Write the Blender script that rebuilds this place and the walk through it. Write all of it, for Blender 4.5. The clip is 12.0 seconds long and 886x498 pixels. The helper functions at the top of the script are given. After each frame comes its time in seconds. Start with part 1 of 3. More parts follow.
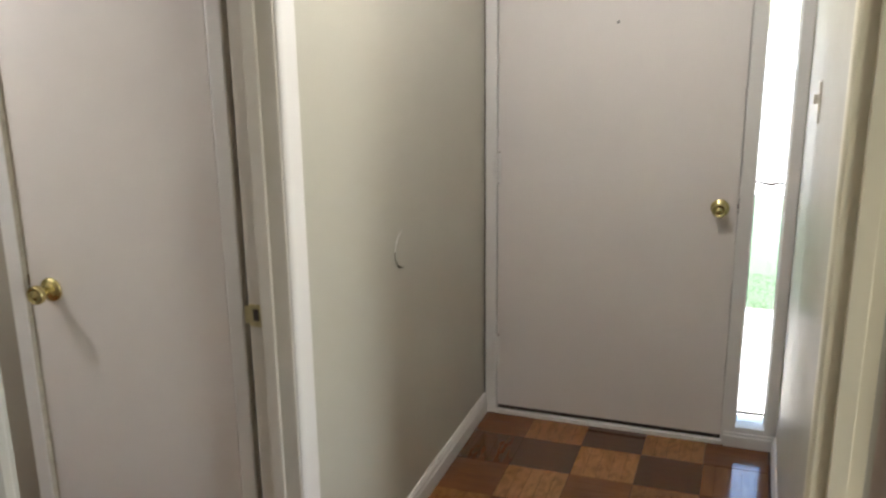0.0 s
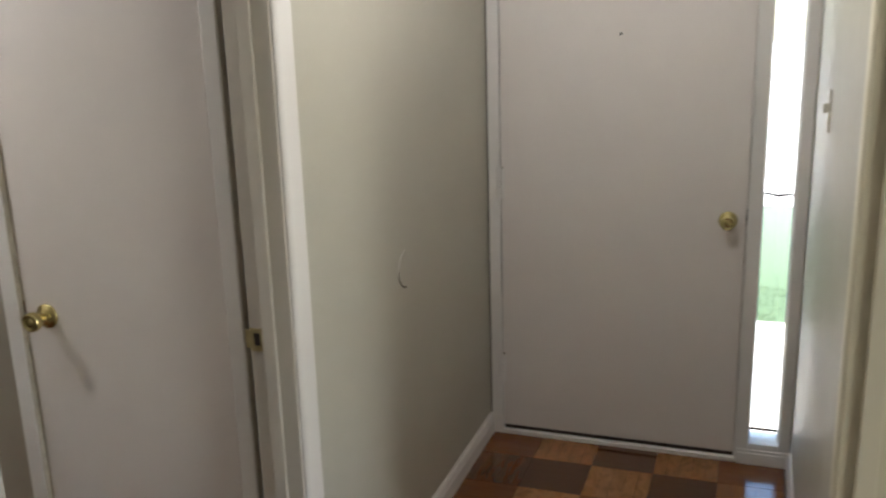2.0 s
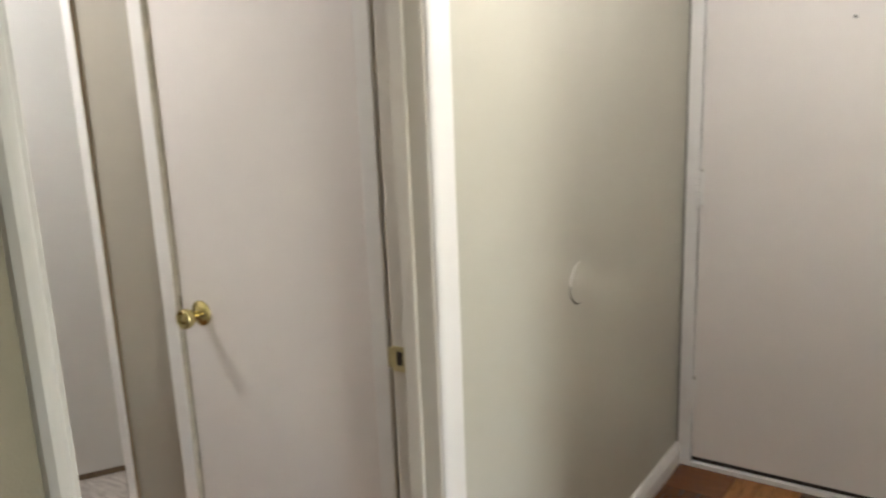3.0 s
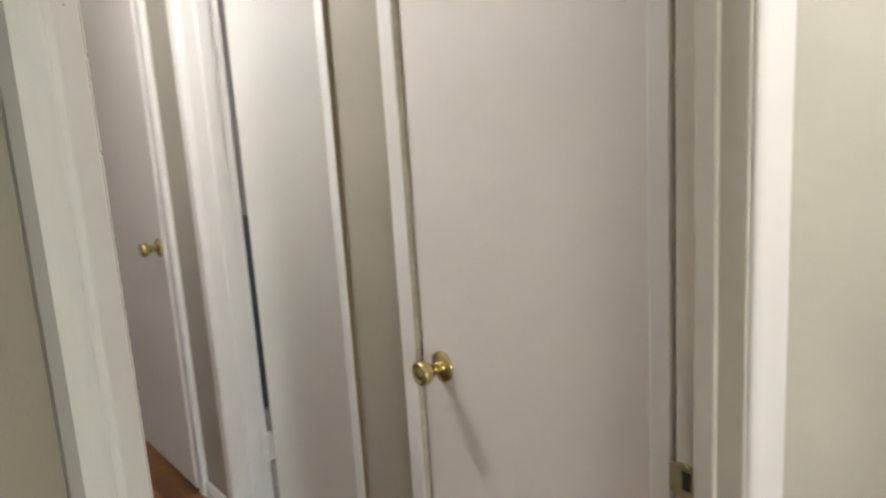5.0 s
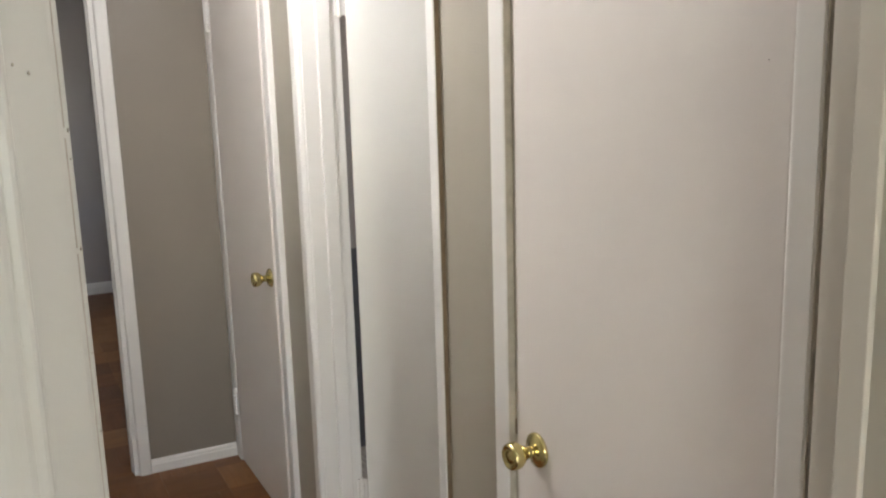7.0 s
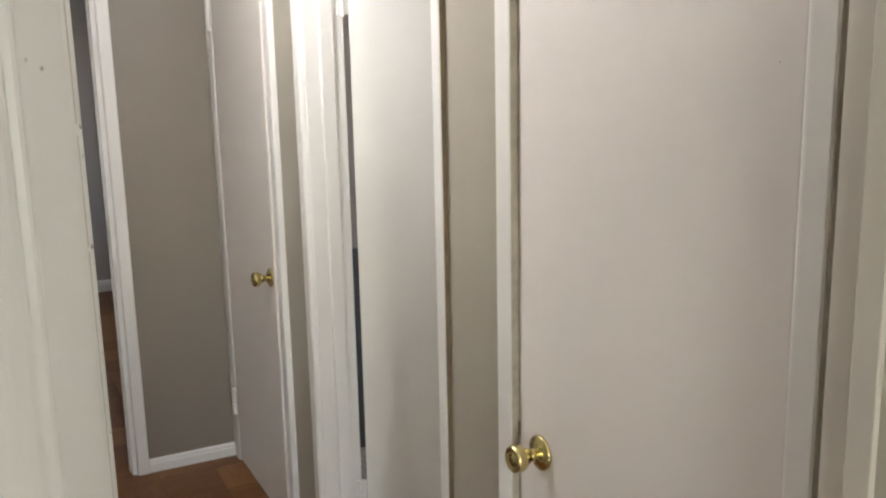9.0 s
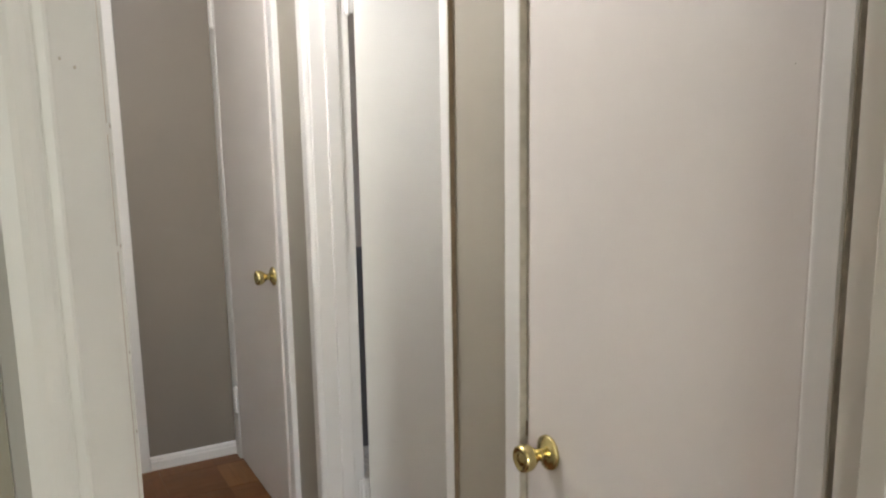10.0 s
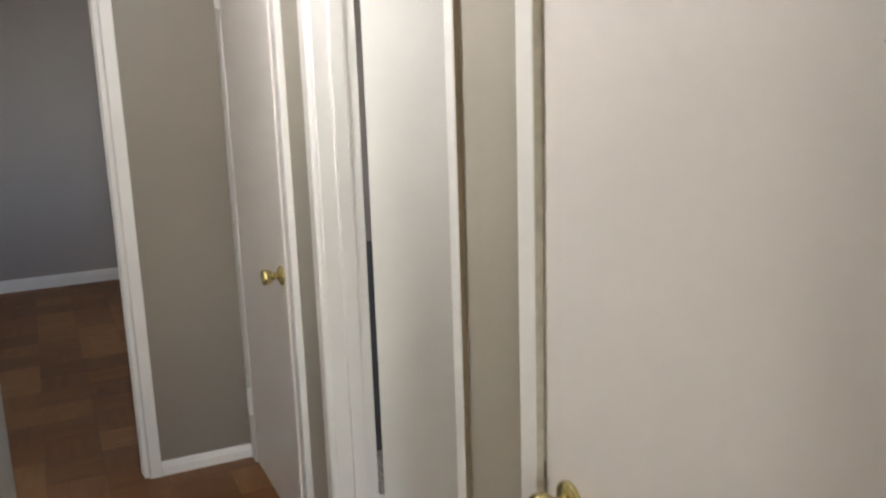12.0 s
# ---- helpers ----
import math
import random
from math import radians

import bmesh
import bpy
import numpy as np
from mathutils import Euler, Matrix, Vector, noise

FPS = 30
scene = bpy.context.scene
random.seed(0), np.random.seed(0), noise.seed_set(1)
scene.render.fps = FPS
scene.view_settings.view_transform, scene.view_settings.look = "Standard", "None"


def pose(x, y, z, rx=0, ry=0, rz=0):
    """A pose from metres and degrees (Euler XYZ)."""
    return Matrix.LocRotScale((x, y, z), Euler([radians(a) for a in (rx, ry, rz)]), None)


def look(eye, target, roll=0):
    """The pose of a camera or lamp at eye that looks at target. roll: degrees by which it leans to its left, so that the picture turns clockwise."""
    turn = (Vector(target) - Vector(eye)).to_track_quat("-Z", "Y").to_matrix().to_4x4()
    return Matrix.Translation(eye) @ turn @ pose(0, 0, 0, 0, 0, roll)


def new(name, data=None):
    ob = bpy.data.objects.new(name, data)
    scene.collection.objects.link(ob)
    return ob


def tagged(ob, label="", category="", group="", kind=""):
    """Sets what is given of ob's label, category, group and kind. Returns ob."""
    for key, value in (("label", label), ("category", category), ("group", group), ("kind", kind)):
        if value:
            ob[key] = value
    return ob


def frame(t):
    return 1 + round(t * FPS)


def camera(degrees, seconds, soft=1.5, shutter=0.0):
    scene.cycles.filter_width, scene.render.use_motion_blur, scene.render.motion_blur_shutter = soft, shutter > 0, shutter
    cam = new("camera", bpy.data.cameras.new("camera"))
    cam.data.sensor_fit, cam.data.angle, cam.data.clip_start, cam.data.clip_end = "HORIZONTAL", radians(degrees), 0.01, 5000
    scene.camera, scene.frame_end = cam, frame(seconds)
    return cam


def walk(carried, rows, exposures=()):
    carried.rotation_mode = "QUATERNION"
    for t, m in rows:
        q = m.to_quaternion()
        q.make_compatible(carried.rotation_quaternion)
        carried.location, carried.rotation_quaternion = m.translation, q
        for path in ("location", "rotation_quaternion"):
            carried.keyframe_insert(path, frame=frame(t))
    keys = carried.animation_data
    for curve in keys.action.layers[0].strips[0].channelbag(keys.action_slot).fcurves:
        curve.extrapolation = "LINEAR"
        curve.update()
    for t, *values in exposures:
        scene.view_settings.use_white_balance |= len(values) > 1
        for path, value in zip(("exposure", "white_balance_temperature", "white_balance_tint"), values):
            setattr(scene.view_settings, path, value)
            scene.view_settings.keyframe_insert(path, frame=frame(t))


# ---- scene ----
# One lens for the whole walk; rows are seconds, eye, target, roll.
cam = camera(53.9, 12.0, soft=2.2, shutter=0.5)
PATH = [
    (0, (0.9875, -1.6961, 1.6293), (0.3377, 0.1226, 1.1095), -0.70),
    (0.5, (1.0014, -1.7082, 1.6388), (0.4208, 0.1500, 1.1805), -0.27),
    (1, (0.9930, -1.7179, 1.6425), (0.4398, 0.1551, 1.2111), 0.22),
    (1.5, (0.9833, -1.7117, 1.6379), (0.4208, 0.1553, 1.1933), -0.35),
    (2, (0.9615, -1.6473, 1.6218), (0.3058, 0.1791, 1.1380), -1.70),
    (2.5, (0.9609, -1.5098, 1.6179), (0.0899, 0.2306, 1.1570), -3.06),
    (3, (0.9330, -1.3699, 1.6120), (-0.1365, 0.2465, 1.1187), -2.25),
    (3.2, (0.9104, -1.3323, 1.5938), (-0.2337, 0.2333, 1.1042), -2.53),
    (4.8, (0.6519, -0.9973, 1.5955), (-0.8539, 0.2351, 1.1331), -3.91),
    (5, (0.6386, -0.9398, 1.5716), (-0.9373, 0.2081, 1.1257), -3.60),
    (5.5, (0.5970, -0.8209, 1.5982), (-1.1101, 0.1289, 1.1697), -2.24),
    (6, (0.5630, -0.7752, 1.6029), (-1.2009, 0.0772, 1.2006), -1.91),
    (6.5, (0.5337, -0.7782, 1.6070), (-1.2170, 0.1026, 1.2081), -1.98),
    (7, (0.5231, -0.7833, 1.6105), (-1.2247, 0.1118, 1.2308), -1.66),
    (9, (0.5108, -0.7911, 1.6094), (-1.2348, 0.1092, 1.2317), -1.21),
    (9.5, (0.5023, -0.7914, 1.6091), (-1.2437, 0.1061, 1.2275), -1.11),
    (10, (0.5004, -0.8101, 1.6108), (-1.2414, 0.0962, 1.2305), -0.96),
    (10.5, (0.4910, -0.8102, 1.6117), (-1.2542, 0.0943, 1.2427), -1.38),
    (11, (0.4703, -0.8052, 1.6002), (-1.2714, 0.1062, 1.2320), -1.37),
    (11.5, (0.4024, -0.7396, 1.5902), (-1.3242, 0.1664, 1.1449), -1.79),
    (12, (0.3088, -0.6438, 1.6218), (-1.4636, 0.1783, 1.1942), -1.84),
]
EXPOSURE = [(0.0, 3.21), (0.4, 2.76), (1.6, 2.74), (2.4, 2.76), (2.7, 3.12), (3.0, 3.51), (3.4, 3.54), (4.6, 3.38), (5.2, 3.34), (11.0, 3.34), (12.0, 3.38)]
walk(cam, [(t, look(e, g, r)) for t, e, g, r in PATH], EXPOSURE)

# ---- world, sun and lamps ----
world = bpy.data.worlds.new("world")
scene.world = world
world.use_nodes = True
wnt = world.node_tree
sky = wnt.nodes.new("ShaderNodeTexSky")
sky.sky_type, sky.sun_disc = "NISHITA", False
sky.sun_elevation, sky.sun_rotation = radians(50), radians(99)
wnt.links.new(sky.outputs[0], wnt.nodes["Background"].inputs[0])
wnt.nodes["Background"].inputs[1].default_value = 0.15


def lamp(name, kind, m, energy, color, size=0.2, size_y=0.0):
    d = bpy.data.lights.new(name, kind)
    d.energy, d.color = energy, color
    if kind == "AREA":
        d.shape, d.size, d.size_y = "RECTANGLE", size, size_y or size
    elif kind == "POINT":
        d.shadow_soft_size = size
    elif kind == "SUN":
        d.angle = size
    ob = new(name, d)
    ob.matrix_world = m
    return ob


lamp("sun", "SUN", look((5, -0.8, 6), (0, 0, 0)), 5.0, (1.0, 0.95, 0.88), radians(0.6))
lamp("corridor_bulb", "POINT", pose(-1.57, -0.50, 2.28), 3.72, (1.0, 0.975, 1.02), 0.038)
lamp("hall_bulb", "POINT", pose(0.50, 0.38, 2.30), 3.15, (1.0, 0.968, 0.975), 0.06)
# side room: inferred daylight; bedroom, bathroom: added fill lamps at invented window openings
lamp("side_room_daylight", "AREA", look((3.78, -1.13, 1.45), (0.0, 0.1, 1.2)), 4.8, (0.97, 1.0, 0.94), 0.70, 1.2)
lamp("bedroom_fill", "AREA", look((-5.0, 0.78, 1.5), (-6.2, -2.0, 0.8)), 0.62, (1.0, 0.95, 0.90), 1.2, 1.1)
lamp("bath_fill", "AREA", look((-1.9, 2.18, 1.7), (-2.3, 0.5, 1.2)), 1.1, (1.0, 0.97, 0.90), 0.5, 0.6)


# ---- materials ----
def nodes_of(name):
    m = bpy.data.materials.new(name)
    m.use_nodes = True
    return m, m.node_tree, m.node_tree.nodes["Principled BSDF"]


def add_noise(nt, vec, scale, detail=4.0, rough=0.55):
    n = nt.nodes.new("ShaderNodeTexNoise")
    n.inputs["Scale"].default_value = scale
    n.inputs["Detail"].default_value = detail
    n.inputs["Roughness"].default_value = rough
    nt.links.new(vec, n.inputs["Vector"])
    return n.outputs["Fac"]


def add_ramp(nt, fac, stops):
    r = nt.nodes.new("ShaderNodeValToRGB")
    while len(r.color_ramp.elements) < len(stops):
        r.color_ramp.elements.new(0.5)
    for e, (p, c) in zip(r.color_ramp.elements, stops):
        e.position, e.color = p, (*c, 1)
    nt.links.new(fac, r.inputs[0])
    return r.outputs[0]


def add_mix(nt, fac, a, b, mode="MIX"):
    n = nt.nodes.new("ShaderNodeMix")
    n.data_type, n.blend_type = "RGBA", mode
    for sock, v in ((n.inputs[0], fac), (n.inputs[6], a), (n.inputs[7], b)):
        if isinstance(v, (int, float)):
            sock.default_value = v
        elif isinstance(v, tuple):
            sock.default_value = (*v, 1)
        else:
            nt.links.new(v, sock)
    return n.outputs[2]


def add_bump(nt, bsdf, height, strength, distance):
    b = nt.nodes.new("ShaderNodeBump")
    b.inputs["Strength"].default_value = strength
    b.inputs["Distance"].default_value = distance
    nt.links.new(height, b.inputs["Height"])
    nt.links.new(b.outputs[0], bsdf.inputs["Normal"])


def scaled(nt, vec, s):
    n = nt.nodes.new("ShaderNodeMapping")
    n.inputs["Scale"].default_value = s
    nt.links.new(vec, n.inputs["Vector"])
    return n.outputs[0]


def paint(name, rgb, rough=0.45, spread=0.05, grime=0.10, stroke=(1, 1, 1), relief=0.25, fine=260):
    """Rolled or brushed paint: cloudy tone, faint smudges, fine relief."""
    m, nt, b = nodes_of(name)
    vec = nt.nodes.new("ShaderNodeTexCoord").outputs["Object"]
    lo = tuple(c * (1 - spread) for c in rgb)
    hi = tuple(min(1, c * (1 + spread)) for c in rgb)
    base = add_ramp(nt, add_noise(nt, vec, 1.7, 5), [(0.3, lo), (0.7, hi)])
    smudge = add_ramp(nt, add_noise(nt, scaled(nt, vec, (1, 1, 0.6)), 6.5, 8, 0.7), [(0.60, (0, 0, 0)), (0.82, (1, 1, 1))])
    dirt = tuple(c * k for c, k in zip(rgb, (0.72, 0.68, 0.60)))
    mul = nt.nodes.new("ShaderNodeMath")
    mul.operation = "MULTIPLY"
    mul.inputs[1].default_value = grime
    nt.links.new(smudge, mul.inputs[0])
    nt.links.new(add_mix(nt, mul.outputs[0], base, dirt), b.inputs["Base Color"])
    fine_h = add_noise(nt, scaled(nt, vec, stroke), fine, 3)
    r = nt.nodes.new("ShaderNodeMapRange")
    r.inputs[3].default_value, r.inputs[4].default_value = rough - 0.06, rough + 0.08
    nt.links.new(add_noise(nt, vec, 9.0, 5), r.inputs[0])
    nt.links.new(r.outputs[0], b.inputs["Roughness"])
    add_bump(nt, b, fine_h, relief, 0.002)
    return m


def plain(name, rgb, rough=0.5, metal=0.0):
    m, nt, b = nodes_of(name)
    vec = nt.nodes.new("ShaderNodeTexCoord").outputs["Object"]
    lo, hi = tuple(c * 0.85 for c in rgb), tuple(min(1, c * 1.12) for c in rgb)
    nt.links.new(add_ramp(nt, add_noise(nt, vec, 40, 6), [(0.3, lo), (0.7, hi)]), b.inputs["Base Color"])
    b.inputs["Roughness"].default_value, b.inputs["Metallic"].default_value = rough, metal
    return m


def parquet(name, light, dark, curly=False, waxed=False):
    """Oak or teak fingers: tone by block and by finger, grain along the block's own y, satin varnish."""
    m, nt, b = nodes_of(name)
    vec = nt.nodes.new("ShaderNodeTexCoord").outputs["Object"]
    rnd = nt.nodes.new("ShaderNodeObjectInfo").outputs["Random"]
    isl = nt.nodes.new("ShaderNodeNewGeometry").outputs["Random Per Island"]
    shift = nt.nodes.new("ShaderNodeVectorMath")
    shift.operation = "ADD"
    comb = nt.nodes.new("ShaderNodeCombineXYZ")
    for s in comb.inputs:
        k = nt.nodes.new("ShaderNodeMath")
        k.operation = "MULTIPLY"
        k.inputs[1].default_value = 37.0
        nt.links.new(rnd, k.inputs[0])
        nt.links.new(k.outputs[0], s)
    nt.links.new(vec, shift.inputs[0])
    nt.links.new(comb.outputs[0], shift.inputs[1])
    v = shift.outputs[0]
    mid = tuple((p + q) / 2 * f for p, q, f in zip(light, dark, (1.0, 0.92, 0.85)))
    block = add_ramp(nt, rnd, [(0.0, dark), (0.30, tuple(c * 1.25 for c in dark)), (0.45, mid), (0.62, mid), (0.72, light), (1.0, tuple(c * 1.15 for c in light))])
    finger = add_ramp(nt, isl, [(0.0, (0.975, 0.97, 0.965)), (1.0, (1.02, 1.02, 1.015))])
    grain = add_ramp(nt, add_noise(nt, scaled(nt, v, (110, 10, 40)), 1.0, 6, 0.7), [(0.32, (0.88, 0.86, 0.83)), (0.68, (1.05, 1.05, 1.05))])
    figure = nt.nodes.new("ShaderNodeTexNoise")
    figure.inputs["Scale"].default_value, figure.inputs["Detail"].default_value = 1.0, 3.0
    figure.inputs["Distortion"].default_value = 1.8 if curly else 0.6
    nt.links.new(scaled(nt, v, (22, 9, 10) if curly else (24, 5, 10)), figure.inputs["Vector"])
    wave = add_ramp(nt, figure.outputs["Fac"], [(0.36, (0.74, 0.68, 0.62) if curly else (0.88, 0.86, 0.83)), (0.52, (0.98, 0.97, 0.95)), (0.66, (1.08, 1.08, 1.08))])
    c = add_mix(nt, 1.0, add_mix(nt, 1.0, add_mix(nt, 1.0, block, finger, "MULTIPLY"), grain, "MULTIPLY"), wave, "MULTIPLY")
    nt.links.new(c, b.inputs["Base Color"])
    r = nt.nodes.new("ShaderNodeMapRange")
    r.inputs[3].default_value, r.inputs[4].default_value = (0.08, 0.17) if waxed else (0.42, 0.6)
    if waxed:
        b.inputs["Coat Weight"].default_value, b.inputs["Coat Roughness"].default_value, b.inputs["Coat IOR"].default_value = 0.4, 0.04, 1.5
    nt.links.new(add_noise(nt, scaled(nt, v, (20, 5, 5)), 1.0, 5), r.inputs[0])
    nt.links.new(r.outputs[0], b.inputs["Roughness"])
    add_bump(nt, b, add_noise(nt, scaled(nt, v, (220, 14, 50)), 1.0, 4), 0.10, 0.001)
    return m


def streaked(name, light, dark, s, rough):
    m, nt, b = nodes_of(name)
    vec = nt.nodes.new("ShaderNodeTexCoord").outputs["Object"]
    nt.links.new(add_ramp(nt, add_noise(nt, scaled(nt, vec, s), 1.0, 6, 0.65), [(0.38, dark), (0.58, light)]), b.inputs["Base Color"])
    b.inputs["Roughness"].default_value = rough
    add_bump(nt, b, add_noise(nt, vec, 90, 4), 0.2, 0.002)
    return m


WALL = paint("wall_paint", (0.452, 0.434, 0.364), 0.40, 0.04, 0.10, relief=0.35, fine=210)
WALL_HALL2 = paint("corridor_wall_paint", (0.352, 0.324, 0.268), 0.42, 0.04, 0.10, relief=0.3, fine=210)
# mauve taupe with the corridor end's dimmer light put into the colour
WALL_END = paint("end_wall_paint_shaded", (0.214, 0.184, 0.151), 0.42, 0.04, 0.10, relief=0.3, fine=210)
# olive darkened to hold the shade on the near hall wall
WALL_HALL_SHADE = paint("hall_wall_shade_paint", (0.190, 0.172, 0.120), 0.45, 0.04, 0.10, relief=0.35, fine=210)
WALL_GREY = paint("bedroom_wall_paint", (0.325, 0.290, 0.274), 0.5, 0.04, 0.08, relief=0.35, fine=210)
WALL_BEIGE = paint("side_room_paint", (0.50, 0.42, 0.365), 0.5, 0.04, 0.08, relief=0.3, fine=210)
BATH_DARK = paint("dark_lower_wall_paint", (0.085, 0.085, 0.095), 0.4, 0.04, 0.08, relief=0.2, fine=210)
TRIM = paint("trim_enamel", (0.70, 0.682, 0.655), 0.40, 0.02, 0.07, (1, 1, 0.12), 0.015, 150)
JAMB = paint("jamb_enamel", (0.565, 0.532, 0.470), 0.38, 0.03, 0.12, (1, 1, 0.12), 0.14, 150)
CREAM = paint("cream_enamel", (0.690, 0.645, 0.495), 0.36, 0.03, 0.08, (1, 1, 0.12), 0.04, 150)
# trim white with shade mixed in, for the near casing and hinge jamb
ENAMEL_SHADED = paint("white_enamel_shaded", (0.408, 0.404, 0.370), 0.38, 0.03, 0.10, (1, 1, 0.12), 0.05, 150)
DOOR = paint("door_paint", (0.690, 0.646, 0.612), 0.46, 0.025, 0.08, (1, 1, 0.6), 0.08, 240)
DOOR_BATH = paint("bath_door_paint", (0.650, 0.640, 0.596), 0.46, 0.025, 0.08, (1, 1, 0.6), 0.08, 240)
CEIL = paint("ceiling_paint", (0.64, 0.62, 0.58), 0.8, 0.03, 0.05)
BRASS = plain("polished_brass", (0.60, 0.51, 0.24), 0.16, 1.0)
BRASS_OLD = plain("worn_brass", (0.52, 0.46, 0.27), 0.38, 0.9)
DARK = plain("dark_recess", (0.03, 0.022, 0.015), 0.8)
# shade of casing edge, hinge gaps and door bottom painted brown; also latch slot
BROWN = plain("brown_shade_and_slot", (0.17, 0.12, 0.07), 0.6)
# taupe standing for shade on the closet casing's edges and in its recess
EDGE_SHADE = plain("taupe_edge_shade", (0.43, 0.385, 0.315), 0.6)
FILLER = plain("old_filler", (0.33, 0.30, 0.255), 0.7)
STEEL = plain("dark_steel", (0.08, 0.08, 0.08), 0.4, 0.8)
PLASTIC = plain("ivory_plastic", (0.54, 0.505, 0.42), 0.35)
SUBFLOOR = plain("dark_subfloor", (0.045, 0.022, 0.012), 0.7)
HALL_WOOD = parquet("hall_parquet_light", (0.285, 0.132, 0.040), (0.215, 0.092, 0.027), True, True)
HALL_WOOD_MID = parquet("hall_parquet_mid", (0.180, 0.067, 0.018), (0.132, 0.046, 0.012), False, True)
HALL_WOOD_DARK = parquet("hall_parquet_dark", (0.102, 0.036, 0.010), (0.076, 0.026, 0.007), False, True)
ROOM_WOOD = parquet("bedroom_parquet", (0.225, 0.104, 0.036), (0.128, 0.054, 0.018))
TILE = streaked("pale_vinyl", (0.55, 0.51, 0.46), (0.33, 0.29, 0.26), (14, 70, 10), 0.4)
CONCRETE = streaked("pale_concrete", (0.50, 0.48, 0.45), (0.40, 0.385, 0.36), (3, 3, 3), 0.9)
GRASS = streaked("lawn", (0.048, 0.082, 0.038), (0.036, 0.064, 0.028), (25, 25, 5), 0.9)
# lawn turned paler towards the road: overexposure and haze painted into its colour
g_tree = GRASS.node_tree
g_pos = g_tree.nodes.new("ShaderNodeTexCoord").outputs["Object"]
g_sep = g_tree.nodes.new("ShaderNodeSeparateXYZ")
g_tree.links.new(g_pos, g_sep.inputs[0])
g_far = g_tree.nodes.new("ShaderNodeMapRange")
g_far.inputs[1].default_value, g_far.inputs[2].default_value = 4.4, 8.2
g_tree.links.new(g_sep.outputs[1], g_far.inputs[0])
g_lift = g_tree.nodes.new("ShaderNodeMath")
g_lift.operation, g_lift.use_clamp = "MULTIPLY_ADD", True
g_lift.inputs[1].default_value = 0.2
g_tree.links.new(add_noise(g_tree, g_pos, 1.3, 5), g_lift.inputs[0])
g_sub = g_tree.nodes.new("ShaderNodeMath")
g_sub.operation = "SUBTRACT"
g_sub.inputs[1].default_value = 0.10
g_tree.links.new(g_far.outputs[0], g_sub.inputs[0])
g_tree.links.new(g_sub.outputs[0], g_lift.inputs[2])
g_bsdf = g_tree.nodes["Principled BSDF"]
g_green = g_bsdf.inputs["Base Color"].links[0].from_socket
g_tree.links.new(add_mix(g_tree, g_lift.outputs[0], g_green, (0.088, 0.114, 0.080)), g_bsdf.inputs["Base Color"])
m_glass, g_nt, g_b = nodes_of("window_glass")
g_b.inputs["Transmission Weight"].default_value = 1.0
g_b.inputs["Roughness"].default_value = 0.0
g_b.inputs["IOR"].default_value = 1.45
g_b.inputs["Base Color"].default_value = (0.97, 0.99, 0.97, 1)
GLASS = m_glass


# ---- mesh helpers ----
def add_box(bm, x0, x1, y0, y1, z0, z1, bevel=0.0, seg=2):
    out = bmesh.ops.create_cube(bm, size=1)["verts"]
    for v in out:
        v.co = ((x0 + x1) / 2 + v.co.x * (x1 - x0), (y0 + y1) / 2 + v.co.y * (y1 - y0), (z0 + z1) / 2 + v.co.z * (z1 - z0))
    if bevel:
        edges = list({e for v in out for e in v.link_edges})
        bmesh.ops.bevel(bm, geom=edges, offset=bevel, segments=seg, affect="EDGES", profile=0.6)


def boxes(*specs, bevel=0.0):
    bm = bmesh.new()
    for s in specs:
        add_box(bm, *s, bevel=bevel)
    return bm


def prism(points, z0, z1):
    """A vertical bar with the given outline in plan."""
    bm = bmesh.new()
    low = [bm.verts.new((x, y, z0)) for x, y in points]
    top = [bm.verts.new((x, y, z1)) for x, y in points]
    n = len(points)
    for i in range(n):
        bm.faces.new((low[i], low[(i + 1) % n], top[(i + 1) % n], top[i]))
    bm.faces.new(list(reversed(low)))
    bm.faces.new(top)
    bmesh.ops.recalc_face_normals(bm, faces=bm.faces)
    return bm


def lathe(profile, m, seg=40):
    """Turned about its own y axis (radius, distance along y), then placed by m."""
    bm = bmesh.new()
    rings = []
    for r, d in profile:
        if r < 1e-6:
            rings.append([bm.verts.new((0, d, 0))])
        else:
            rings.append([bm.verts.new((r * math.cos(2 * math.pi * k / seg), d, r * math.sin(2 * math.pi * k / seg))) for k in range(seg)])
    for a, b in zip(rings, rings[1:]):
        for k in range(seg):
            k2 = (k + 1) % seg
            if len(a) == 1:
                bm.faces.new((a[0], b[k], b[k2]))
            elif len(b) == 1:
                bm.faces.new((a[k], b[0], a[k2]))
            else:
                bm.faces.new((a[k], b[k], b[k2], a[k2]))
    bmesh.ops.recalc_face_normals(bm, faces=bm.faces)
    for f in bm.faces:
        f.smooth = True
    bm.transform(m)
    return bm


def linked(name, bm, material, smooth=False):
    me = bpy.data.meshes.new(name)
    if smooth:
        for f in bm.faces:
            f.smooth = True
    bm.to_mesh(me)
    bm.free()
    me.materials.append(material)
    return new(name, me)


def part(name, bm, material, parent, label=""):
    ob = linked(name, bm, material)
    ob.parent = parent
    if parent is not None:
        ob.matrix_parent_inverse = Matrix.Identity(4)
    return tagged(ob, label) if label else ob


def base(name, label, category, kind="", m=None, group=""):
    ob = new(name)
    ob.empty_display_size = 0.1
    if m is not None:
        ob.matrix_world = m
    return tagged(ob, label, category, group, kind)


def setting(name, bm, material, label="", category=""):
    return tagged(linked(name, bm, material), label, category, kind="structure")


